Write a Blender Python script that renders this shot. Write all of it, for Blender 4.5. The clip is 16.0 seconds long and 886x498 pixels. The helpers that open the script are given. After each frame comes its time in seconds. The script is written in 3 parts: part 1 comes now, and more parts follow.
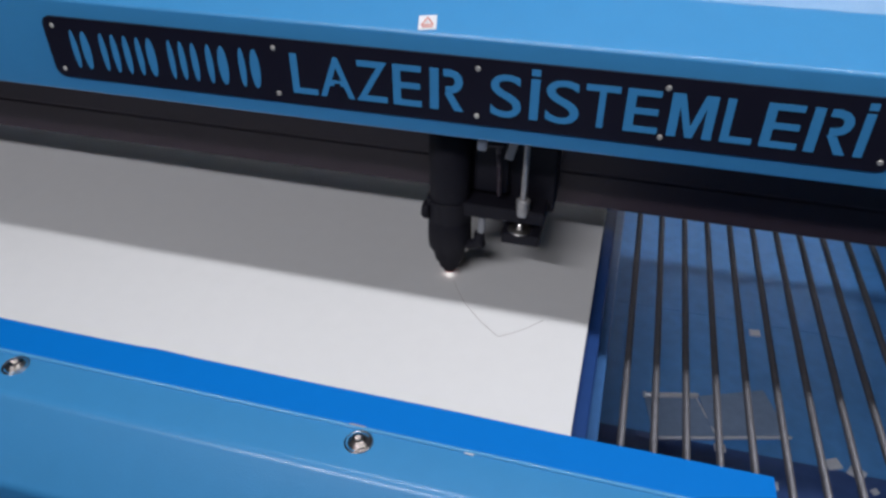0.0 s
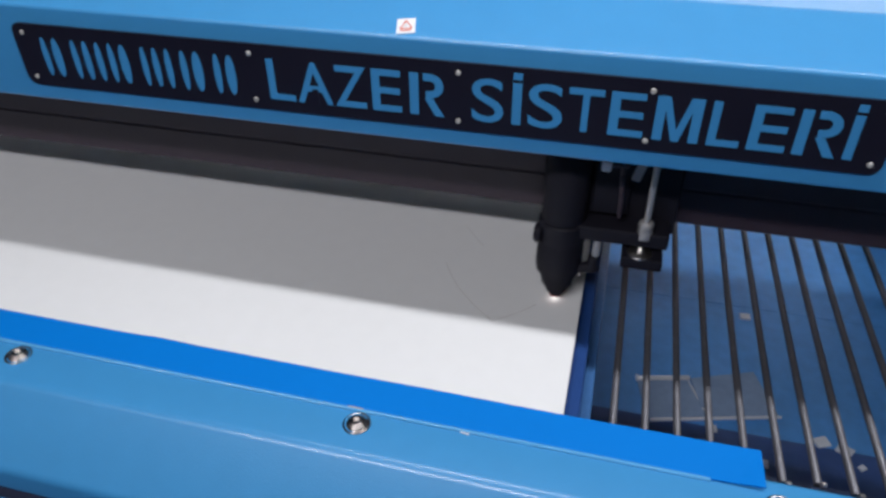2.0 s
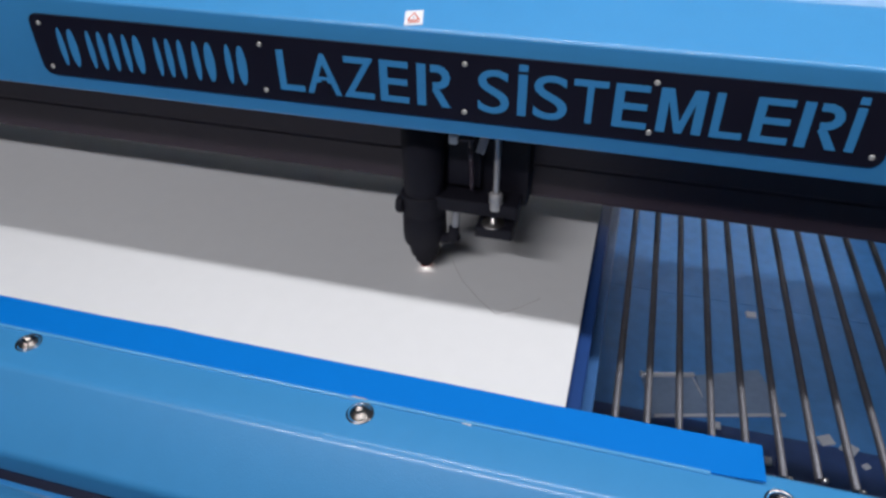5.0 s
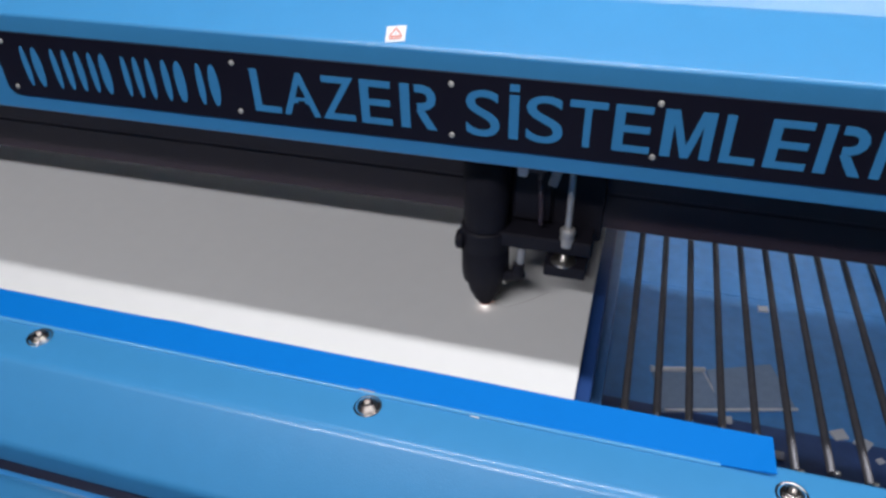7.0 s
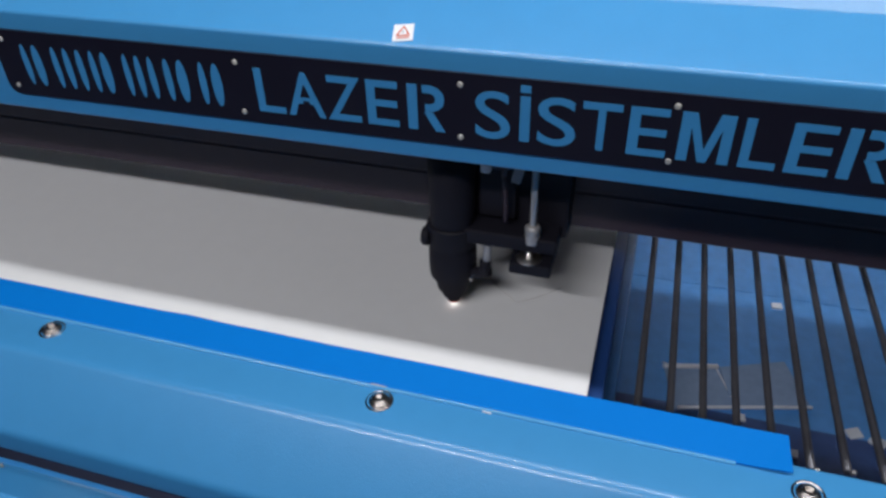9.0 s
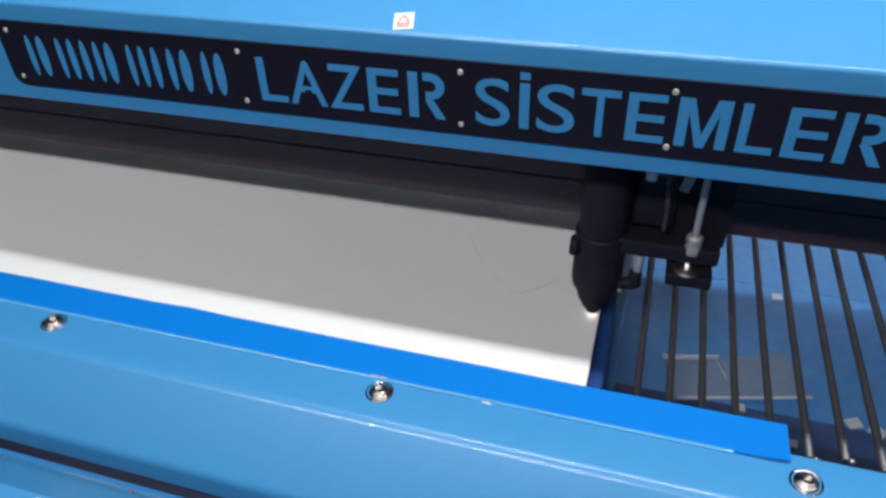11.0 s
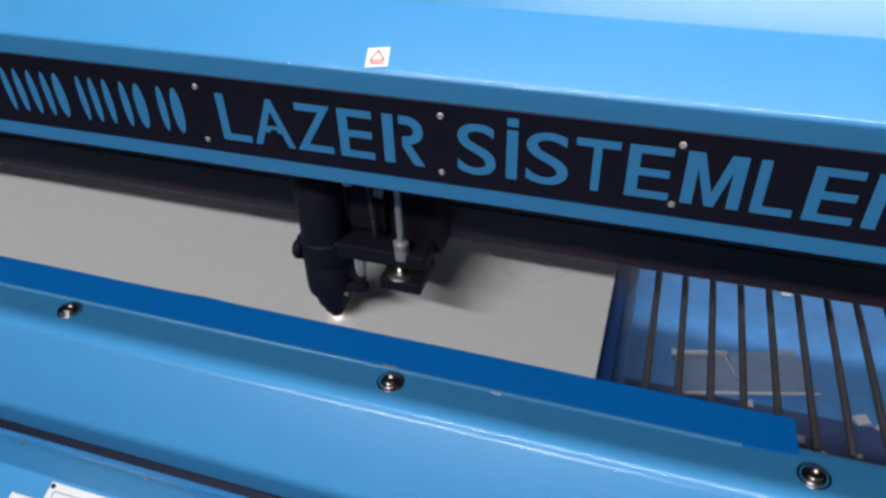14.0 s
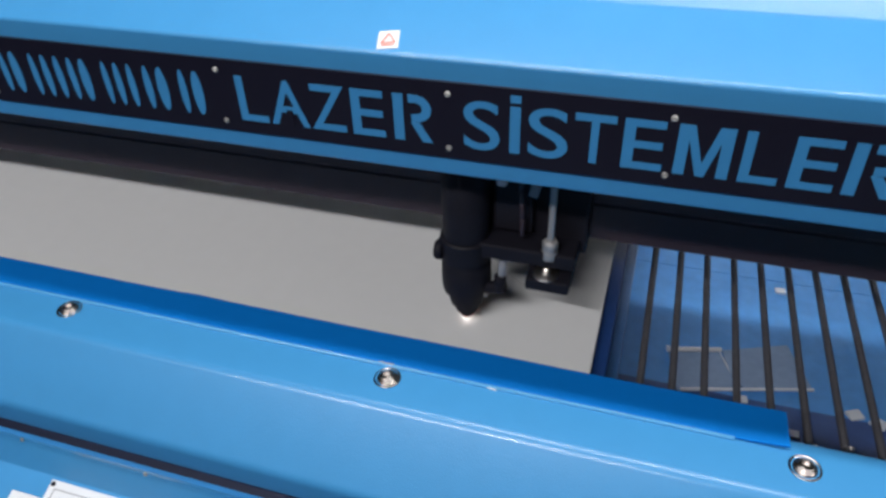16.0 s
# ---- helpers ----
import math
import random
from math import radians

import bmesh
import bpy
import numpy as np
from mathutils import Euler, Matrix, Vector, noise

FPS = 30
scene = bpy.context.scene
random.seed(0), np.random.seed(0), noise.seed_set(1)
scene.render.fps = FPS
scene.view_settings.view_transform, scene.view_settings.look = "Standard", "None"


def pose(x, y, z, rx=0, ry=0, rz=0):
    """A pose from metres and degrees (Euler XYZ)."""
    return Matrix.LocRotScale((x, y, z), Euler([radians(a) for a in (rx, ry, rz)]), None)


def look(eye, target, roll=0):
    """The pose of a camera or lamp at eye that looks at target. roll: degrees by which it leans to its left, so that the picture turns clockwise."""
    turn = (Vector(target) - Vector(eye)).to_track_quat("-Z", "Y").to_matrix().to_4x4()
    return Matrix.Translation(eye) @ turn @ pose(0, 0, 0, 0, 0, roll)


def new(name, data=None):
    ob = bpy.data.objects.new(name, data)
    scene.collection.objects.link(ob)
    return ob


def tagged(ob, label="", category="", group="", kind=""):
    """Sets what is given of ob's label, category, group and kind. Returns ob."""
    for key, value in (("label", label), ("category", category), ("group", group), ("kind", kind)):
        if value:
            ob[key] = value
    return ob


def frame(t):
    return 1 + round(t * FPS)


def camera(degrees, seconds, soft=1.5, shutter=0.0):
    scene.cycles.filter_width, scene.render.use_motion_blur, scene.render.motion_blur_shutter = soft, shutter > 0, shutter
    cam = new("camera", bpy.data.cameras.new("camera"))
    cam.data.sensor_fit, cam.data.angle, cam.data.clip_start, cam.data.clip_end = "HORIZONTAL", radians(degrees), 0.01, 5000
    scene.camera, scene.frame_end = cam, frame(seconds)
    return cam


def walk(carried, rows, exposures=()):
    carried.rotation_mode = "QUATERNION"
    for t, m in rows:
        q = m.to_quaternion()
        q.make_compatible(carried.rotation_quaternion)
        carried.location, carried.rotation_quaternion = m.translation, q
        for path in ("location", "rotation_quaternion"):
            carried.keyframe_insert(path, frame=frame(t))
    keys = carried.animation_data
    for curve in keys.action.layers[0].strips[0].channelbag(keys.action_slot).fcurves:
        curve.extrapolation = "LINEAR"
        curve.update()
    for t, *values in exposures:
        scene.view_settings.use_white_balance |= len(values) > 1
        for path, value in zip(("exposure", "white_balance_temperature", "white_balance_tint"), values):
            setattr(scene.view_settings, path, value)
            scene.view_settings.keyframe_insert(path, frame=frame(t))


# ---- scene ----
# Units are metres. X runs along the gantry, Y away from the camera, Z up; z = 0 is the top of the front ledge.
cam = camera(63.20, 16.0, soft=2.8, shutter=0.5)
PATH = [
    (0, 0.1004, -0.2124, 0.2822, 54.35, -0.01, 15.15),
    (0.5, 0.1002, -0.2131, 0.2796, 54.13, 0.26, 15.06),
    (1, 0.1007, -0.2136, 0.2784, 54.14, 0.37, 14.94),
    (1.5, 0.1029, -0.2156, 0.2786, 54.00, 0.69, 14.78),
    (2, 0.1038, -0.2215, 0.2826, 53.98, 0.41, 14.41),
    (2.5, 0.1053, -0.2256, 0.2853, 54.01, 0.39, 14.58),
    (3, 0.1040, -0.2207, 0.2817, 53.88, 0.54, 14.92),
    (3.5, 0.1040, -0.2219, 0.2821, 53.96, 0.49, 15.01),
    (4, 0.1038, -0.2248, 0.2823, 54.01, 0.53, 15.14),
    (4.2, 0.1046, -0.2249, 0.2829, 53.91, 0.55, 15.06),
    (6.3, 0.1095, -0.2263, 0.2789, 54.11, 0.66, 16.28),
    (6.5, 0.1097, -0.2265, 0.2789, 54.21, 1.07, 16.01),
    (7, 0.1106, -0.2260, 0.2780, 53.94, 1.21, 15.98),
    (7.5, 0.1095, -0.2237, 0.2773, 53.43, 1.24, 16.32),
    (8, 0.1073, -0.2242, 0.2788, 53.25, 1.16, 16.62),
    (8.5, 0.1076, -0.2245, 0.2762, 53.62, 1.34, 16.73),
    (8.7, 0.1078, -0.2247, 0.2762, 53.61, 1.36, 16.73),
    (10.8, 0.1104, -0.2260, 0.2753, 53.44, 1.70, 16.65),
    (11, 0.1101, -0.2262, 0.2757, 53.13, 1.68, 16.70),
    (11.5, 0.1098, -0.2262, 0.2753, 53.03, 1.61, 16.87),
    (12, 0.1110, -0.2310, 0.2787, 53.05, 1.51, 16.77),
    (12.5, 0.1112, -0.2317, 0.2783, 53.07, 1.51, 16.69),
    (13, 0.1108, -0.2322, 0.2776, 52.94, 1.52, 16.99),
    (13.5, 0.1102, -0.2303, 0.2768, 52.69, 1.44, 17.08),
    (14, 0.1089, -0.2306, 0.2762, 52.81, 1.54, 17.53),
    (14.5, 0.1103, -0.2314, 0.2767, 52.68, 1.78, 17.29),
    (15, 0.1118, -0.2332, 0.2767, 52.83, 1.84, 17.15),
    (15.5, 0.1120, -0.2352, 0.2766, 52.98, 1.59, 17.06),
    (16, 0.1120, -0.2346, 0.2768, 52.96, 1.71, 17.28),
]
walk(cam, [(t, pose(*row)) for t, *row in PATH], exposures=[(0.0, -0.25, 6290, 14), (1.5, 0.0, 6300, 13), (3.0, -0.15, 6290, 14), (4.2, -0.14, 6290, 14), (7.0, 0.1, 6400, 13), (8.5, -0.13, 6320, 13), (11.0, 0.3, 6450, 11), (12.5, 0.25, 6450, 11), (14.5, 0.3, 6500, 11), (16.0, 0.3, 6500, 11)])

# ---- light ----
world = bpy.data.worlds.new("world")
scene.world = world
world.use_nodes = True
world.node_tree.nodes["Background"].inputs[0].default_value = (0.75, 0.85, 1.0, 1)
world.node_tree.nodes["Background"].inputs[1].default_value = 0.07


def tube_lamp(name, place, target, length, width, watts, tint, spread=180):
    data = bpy.data.lights.new(name, "AREA")
    data.shape, data.size, data.size_y, data.energy, data.color = "RECTANGLE", length, width, watts, tint
    data.spread = radians(spread)
    ob = new(name, data)
    ob.matrix_world = look(place, target)
    return ob


tube_lamp("ceiling_lamp_over_bed", (0.52, 0.043, 0.78), (0.52, 0.0431, 0.0), 1.5, 0.035, 6.4, (0.955, 0.965, 0.985), 160)
tube_lamp("ceiling_lamp_front", (-0.5, -1.75, 1.86), (-0.3, 0.1, 0.0), 1.5, 0.08, 13.0, (0.96, 0.957, 0.985), 110)
# unseen lamp, added to brighten the rear wall mirrored in the hood's top
tube_lamp("rear_wall_fill", (0.6, 2.3, 2.0), (0.6, 3.2, 0.7), 2.4, 0.15, 45.0, (0.96, 0.98, 1.0), 90)


# ---- materials ----
def material(name, colour, rough=0.5, metal=0.0, grain=0.08, scale=60.0, bump=0.0, bump_scale=900.0, spec=0.5, coat=0.0, stain=0.0):
    """A painted, plastic or metal surface with tone variation at two scales and fine relief."""
    mat = bpy.data.materials.new(name)
    mat.use_nodes = True
    nt = mat.node_tree
    bsdf = nt.nodes["Principled BSDF"]
    tex = nt.nodes.new("ShaderNodeTexCoord")
    fine, broad = nt.nodes.new("ShaderNodeTexNoise"), nt.nodes.new("ShaderNodeTexNoise")
    fine.inputs["Scale"].default_value, broad.inputs["Scale"].default_value = scale * 8, scale * 0.3
    fine.inputs["Detail"].default_value = broad.inputs["Detail"].default_value = 4
    both = nt.nodes.new("ShaderNodeMix")
    both.data_type = "FLOAT"
    both.inputs[0].default_value = 0.65
    nt.links.new(fine.outputs["Fac"], both.inputs[2])
    nt.links.new(broad.outputs["Fac"], both.inputs[3])
    ramp = nt.nodes.new("ShaderNodeMapRange")
    ramp.inputs["From Min"].default_value, ramp.inputs["From Max"].default_value = 0.3, 0.7
    ramp.inputs["To Min"].default_value, ramp.inputs["To Max"].default_value = 1 - grain, 1 + grain
    nt.links.new(both.outputs[0], ramp.inputs["Value"])
    mul = nt.nodes.new("ShaderNodeVectorMath")
    mul.operation = "SCALE"
    mul.inputs[0].default_value = colour
    nt.links.new(ramp.outputs[0], mul.inputs["Scale"])
    nt.links.new(mul.outputs[0], bsdf.inputs["Base Color"])
    rmap = nt.nodes.new("ShaderNodeMapRange")
    rmap.inputs["To Min"].default_value, rmap.inputs["To Max"].default_value = max(0.02, rough - 0.08), min(1.0, rough + 0.08)
    nt.links.new(broad.outputs["Fac"], rmap.inputs["Value"])
    nt.links.new(rmap.outputs[0], bsdf.inputs["Roughness"])
    bsdf.inputs["Metallic"].default_value = metal
    bsdf.inputs["Specular IOR Level"].default_value = spec
    bsdf.inputs["Coat Weight"].default_value, bsdf.inputs["Coat Roughness"].default_value = coat, 0.12
    for node in (fine, broad):
        nt.links.new(tex.outputs["Object"], node.inputs["Vector"])
    if bump:
        relief, node = nt.nodes.new("ShaderNodeTexNoise"), nt.nodes.new("ShaderNodeBump")
        relief.inputs["Scale"].default_value = bump_scale
        nt.links.new(tex.outputs["Object"], relief.inputs["Vector"])
        node.inputs["Strength"].default_value, node.inputs["Distance"].default_value = bump, 0.0004
        nt.links.new(relief.outputs["Fac"], node.inputs["Height"])
        nt.links.new(node.outputs[0], bsdf.inputs["Normal"])
        nt.links.new(node.outputs[0], bsdf.inputs["Coat Normal"])
    return mat


def glowing(name, colour, strength):
    mat = bpy.data.materials.new(name)
    mat.use_nodes = True
    bsdf = mat.node_tree.nodes["Principled BSDF"]
    bsdf.inputs["Base Color"].default_value = (*colour, 1)
    bsdf.inputs["Emission Color"].default_value = (*colour, 1)
    bsdf.inputs["Emission Strength"].default_value = strength
    return mat


PAINT = material("blue_powder_coat", (0.052, 0.282, 0.572), 0.36, grain=0.05, scale=8, bump=0.22, bump_scale=1100, coat=0.38)
STRIP = material("blue_plastic_strip", (0.0006, 0.190, 0.64), 0.6, grain=0.03, scale=10, bump=0.05, spec=0.15)
NAVY = material("navy_painted_steel", (0.015, 0.055, 0.20), 0.48, grain=0.15, scale=12, bump=0.15, spec=0.35)
TRAY = material("blue_tray_paint", (0.080, 0.300, 0.68), 0.34, grain=0.2, scale=14, bump=0.1, bump_scale=500)
TRAY_DARK = material("tray_front_dark", (0.035, 0.090, 0.27), 0.40, grain=0.25, scale=16, bump=0.1, bump_scale=500)
BLACK = material("black_anodised", (0.010, 0.0095, 0.015), 0.6, grain=0.2, scale=20, bump=0.1, spec=0.22)
GAP = material("gap_shade", (0.011, 0.012, 0.032), 0.6, grain=0.2, scale=20)
ROD = material("dull_steel", (0.42, 0.41, 0.40), 0.45, metal=0.5, grain=0.2, scale=60, bump=0.2)
SCREW = material("dull_brass", (0.55, 0.53, 0.49), 0.5, metal=0.5, grain=0.3, scale=80, bump=0.2)
SIGN = material("black_acrylic", (0.011, 0.010, 0.021), 0.32, grain=0.1, scale=10)
BEAM = material("dark_rail", (0.036, 0.024, 0.033), 0.5, grain=0.15, scale=15, bump=0.1)
STEEL = material("bright_steel", (0.60, 0.57, 0.53), 0.34, metal=1.0, grain=0.1, scale=90, bump=0.1)
BAR = material("worn_steel_bar", (0.15, 0.148, 0.16), 0.45, metal=0.6, grain=0.25, scale=30, bump=0.3, bump_scale=600)
BOARD = material("white_board", (0.80, 0.80, 0.78), 0.7, grain=0.025, scale=12, bump=0.06, spec=0.3)
SCORE = material("scored_line", (0.58, 0.565, 0.54), 0.8, grain=0.1, scale=40)
LABEL = material("white_label", (0.78, 0.79, 0.80), 0.4, grain=0.02)
INK_RED = material("orange_ink", (0.62, 0.14, 0.07), 0.5, grain=0.05)
INK_GREY = material("grey_ink", (0.35, 0.35, 0.37), 0.5, grain=0.05)
SCRAP = material("pale_scrap", (0.66, 0.68, 0.72), 0.6, grain=0.1)
CLEAR_SCRAP = material("grey_offcut", (0.23, 0.33, 0.49), 0.22, grain=0.15, scale=25)
BEAD = material("glossy_highlight_blue", (0.10, 0.36, 0.66), 0.15, grain=0.08, scale=30)
WALL = material("white_wall_paint", (0.62, 0.62, 0.62), 0.8, grain=0.03, scale=3)
FLOOR = material("grey_floor", (0.16, 0.16, 0.16), 0.5, grain=0.15, scale=4)
BOLT = material("nickel_plated_steel", (0.33, 0.30, 0.275), 0.27, metal=1.0, grain=0.15, scale=120, bump=0.1)
PIN = material("polished_steel_pin", (0.74, 0.75, 0.77), 0.3, metal=0.3, grain=0.06, scale=60)
HOSE = material("milky_plastic_hose", (0.27, 0.275, 0.29), 0.35, grain=0.08, scale=40)
RAIL = material("worn_blue_rail_paint", (0.060, 0.170, 0.40), 0.34, grain=0.2, scale=20, bump=0.1)
COPPER = material("red_brass", (0.35, 0.09, 0.05), 0.4, metal=0.8, grain=0.1)
SPOT = glowing("laser_spot", (1.0, 0.97, 0.92), 3.2)


# ---- mesh helpers ----
def box(x0, x1, y0, y1, z0, z1, bevel=0.0, segments=2, bm=None):
    bm = bm or bmesh.new()
    made = bmesh.ops.create_cube(bm, size=1.0, matrix=Matrix.LocRotScale(((x0 + x1) / 2, (y0 + y1) / 2, (z0 + z1) / 2), None, (x1 - x0, y1 - y0, z1 - z0)))
    if bevel:
        edges = list({e for v in made["verts"] for e in v.link_edges})
        bmesh.ops.bevel(bm, geom=edges, offset=bevel, segments=segments, affect="EDGES", profile=0.5)
    return bm


def turned(profile, steps=32, centre=(0, 0, 0), bm=None):
    """A body turned about z from (radius, height) pairs."""
    bm = bm or bmesh.new()
    rings = []
    for r, z in profile:
        rings.append([bm.verts.new((centre[0] + r * math.cos(a), centre[1] + r * math.sin(a), centre[2] + z)) for a in (2 * math.pi * i / steps for i in range(steps))])
    for low, high in zip(rings, rings[1:]):
        for i in range(steps):
            f = bm.faces.new((low[i], low[(i + 1) % steps], high[(i + 1) % steps], high[i]))
            f.smooth = True
    bm.faces.new(list(reversed(rings[0])))
    bm.faces.new(rings[-1])
    return bm


def rod(start, end, radius, steps=14):
    start, end = Vector(start), Vector(end)
    bm = turned([(radius * 0.85, 0), (radius, radius * 0.2), (radius, (end - start).length - radius * 0.2), (radius * 0.85, (end - start).length)], steps)
    bmesh.ops.transform(bm, verts=bm.verts, matrix=Matrix.Translation(start) @ (end - start).to_track_quat("Z", "Y").to_matrix().to_4x4())
    return bm


def sheet(profile, x0, x1, thick):
    """Bent sheet metal: a line of (y, z) pairs, given thickness towards its left side, run along X."""
    pts = [Vector(q) for q in profile]
    inner = []
    for i, q in enumerate(pts):
        d0 = (q - pts[i - 1]).normalized() if i else (pts[1] - q).normalized()
        d1 = (pts[i + 1] - q).normalized() if i < len(pts) - 1 else d0
        d = (d0 + d1).normalized()
        inner.append(q + Vector((-d.y, d.x)) * thick / max(0.5, d.dot(d0)))
    bm = bmesh.new()
    loop = pts + inner[::-1]
    a = [bm.verts.new((x0, *q)) for q in loop]
    b = [bm.verts.new((x1, *q)) for q in loop]
    n, m = len(loop), len(pts)
    for i in range(n):
        f = bm.faces.new((a[i], a[(i + 1) % n], b[(i + 1) % n], b[i]))
    for i in range(m - 1):
        bm.faces.new((a[i], a[n - 1 - i], a[n - 2 - i], a[i + 1]))
        bm.faces.new((b[i + 1], b[n - 2 - i], b[n - 1 - i], b[i]))
    bmesh.ops.recalc_face_normals(bm, faces=bm.faces)
    return bm


def rounded(points, radius=0.003, steps=5):
    """Rounds the bends of a (y, z) line."""
    out = [Vector(points[0])]
    for a, b, c in zip(points, points[1:], points[2:]):
        a, b, c = Vector(a), Vector(b), Vector(c)
        p, q = b + (a - b).normalized() * radius, b + (c - b).normalized() * radius
        for i in range(steps + 1):
            s = i / steps
            out.append(p * (1 - s) ** 2 + b * 2 * s * (1 - s) + q * s * s)
    return [tuple(v) for v in out + [Vector(points[-1])]]


def slab(outline, z0, z1):
    """A flat piece of any outline in x and y."""
    bm = bmesh.new()
    low = [bm.verts.new((x, y, z0)) for x, y in outline]
    high = [bm.verts.new((x, y, z1)) for x, y in outline]
    bm.faces.new(low[::-1])
    bm.faces.new(high)
    for i in range(len(outline)):
        j = (i + 1) % len(outline)
        bm.faces.new((low[i], low[j], high[j], high[i]))
    bmesh.ops.recalc_face_normals(bm, faces=bm.faces)
    return bm


def extrusion(outline, x0, x1):
    """A solid (y, z) outline run along X."""
    bm = bmesh.new()
    a, b = ([bm.verts.new((x, *q)) for q in outline] for x in (x0, x1))
    bm.faces.new(a)
    bm.faces.new(b[::-1])
    for i in range(len(outline)):
        j = (i + 1) % len(outline)
        bm.faces.new((a[i], b[i], b[j], a[j]))
    bmesh.ops.recalc_face_normals(bm, faces=bm.faces)
    return bm


def mesh_of(name, bm, mat):
    data = bpy.data.meshes.new(name)
    bm.to_mesh(data)
    bm.free()
    data.materials.append(mat)
    return data


def part(name, bm, mat, parent=None, label=""):
    ob = new(name, mesh_of(name, bm, mat))
    ob.parent = parent
    return tagged(ob, label) if label else ob


def thing(name, label, category, group=""):
    return tagged(new(name), label, category, group)


def smooth(ob, degrees=35):
    for poly in ob.data.polygons:
        poly.use_smooth = True
    ob.data.set_sharp_from_angle(angle=radians(degrees))
    return ob


# ---- room round the machine ----
def room():
    for name, args, mat in (
        ("floor", (-3.5, 3.5, -3.2, 3.2, -0.95, -0.90), FLOOR), ("ceiling", (-3.5, 3.5, -3.2, 3.2, 2.15, 2.20), WALL),
        ("wall_north", (-3.5, 3.5, 3.2, 3.3, -0.90, 2.15), WALL), ("wall_south", (-3.5, 3.5, -3.3, -3.2, -0.90, 2.15), WALL),
        ("wall_east", (3.5, 3.6, -3.2, 3.2, -0.90, 2.15), WALL), ("wall_west", (-3.6, -3.5, -3.2, 3.2, -0.90, 2.15), WALL)):
        tagged(part(name, box(*args), mat), kind="structure")


# ---- the machine's frame: ledge, front panel, tray, bars ----
XL, XR = -0.80, 0.55
BAR_X0, BAR_STEP, BAR_Z = 0.1263, 0.01704, -0.0287


def bolt_mesh():
    """Flanged button-head bolt with a socket."""
    prof = [(0.0071, 0.0), (0.0074, 0.0004), (0.0072, 0.0010), (0.0064, 0.0013), (0.0060, 0.0007), (0.0055, 0.0007), (0.0052, 0.0013), (0.0046, 0.0021), (0.0041, 0.0018), (0.0037, 0.0026), (0.0027, 0.0031), (0.0020, 0.0031), (0.0017, 0.0016), (0.0008, 0.0015)]
    return turned(prof, 28)


def cabinet():
    body = thing("laser_cutter_cabinet", "blue powder-coated steel cabinet of a large laser cutter", "laser cutter")
    ledge = rounded([(0.0160, -0.034), (0.0160, 0.0), (-0.0180, 0.0), (-0.0482, -0.0352), (-0.0490, -0.0492), (-0.0465, -0.0590)], 0.0034)
    smooth(part("front_ledge", sheet(ledge, XL, XR, 0.0015), PAINT, body, "glossy blue bent-steel ledge along the bed"))
    # solid fill; the shade inside the gap is put into its colour
    part("joint", box(XL, XR, -0.0590, -0.0475, -0.0640, -0.0500), GAP, body, "dark gap between ledge and panel")
    front = rounded([(-0.0600, -0.070), (-0.0613, -0.0377), (-0.0685, -0.0600), (-0.1600, -0.0950), (-0.1650, -0.88)], 0.0008)
    smooth(part("front_panel", sheet(front, XL, XR, 0.0015), PAINT, body, "blue steel control panel below the ledge"))
    part("side_panel", box(XL - 0.06, XL, -0.06, 1.0, -0.88, 0.02, 0.003), PAINT, body)
    part("side_panel", box(XR, XR + 0.06, -0.06, 1.0, -0.88, 0.02, 0.003), PAINT, body)
    part("rear_panel", box(XL, XR, 0.97, 1.0, -0.88, 0.02), PAINT, body)
    part("bottom_panel", box(XL, XR, -0.08, 0.97, -0.90, -0.88), NAVY, body)
    shared = mesh_of("bolt", bolt_mesh(), BOLT)
    for i, x in enumerate((-0.6, -0.4, -0.2, 0.0, 0.2, 0.4)):
        ob = new("bolt", shared)
        ob.parent, ob.matrix_basis = body, pose(x, 0.0002, -0.0008, 1.5 * (i % 3 - 1), 2.0 * (i % 2), 40 * i)
    tagged(ob, "bright flanged button-head bolt")
    stud = mesh_of("panel_screw", turned([(0.0013, 0), (0.0013, 0.0004), (0.0008, 0.0009), (0.0002, 0.0011)], 14), STEEL)
    for x in (-0.2766, -0.1964, -0.1157, -0.0356, 0.0447):
        ob = new("panel_screw", stud)
        ob.parent, ob.matrix_basis = body, pose(x, -0.0628, -0.0418, 70, 0, 0)
    return body


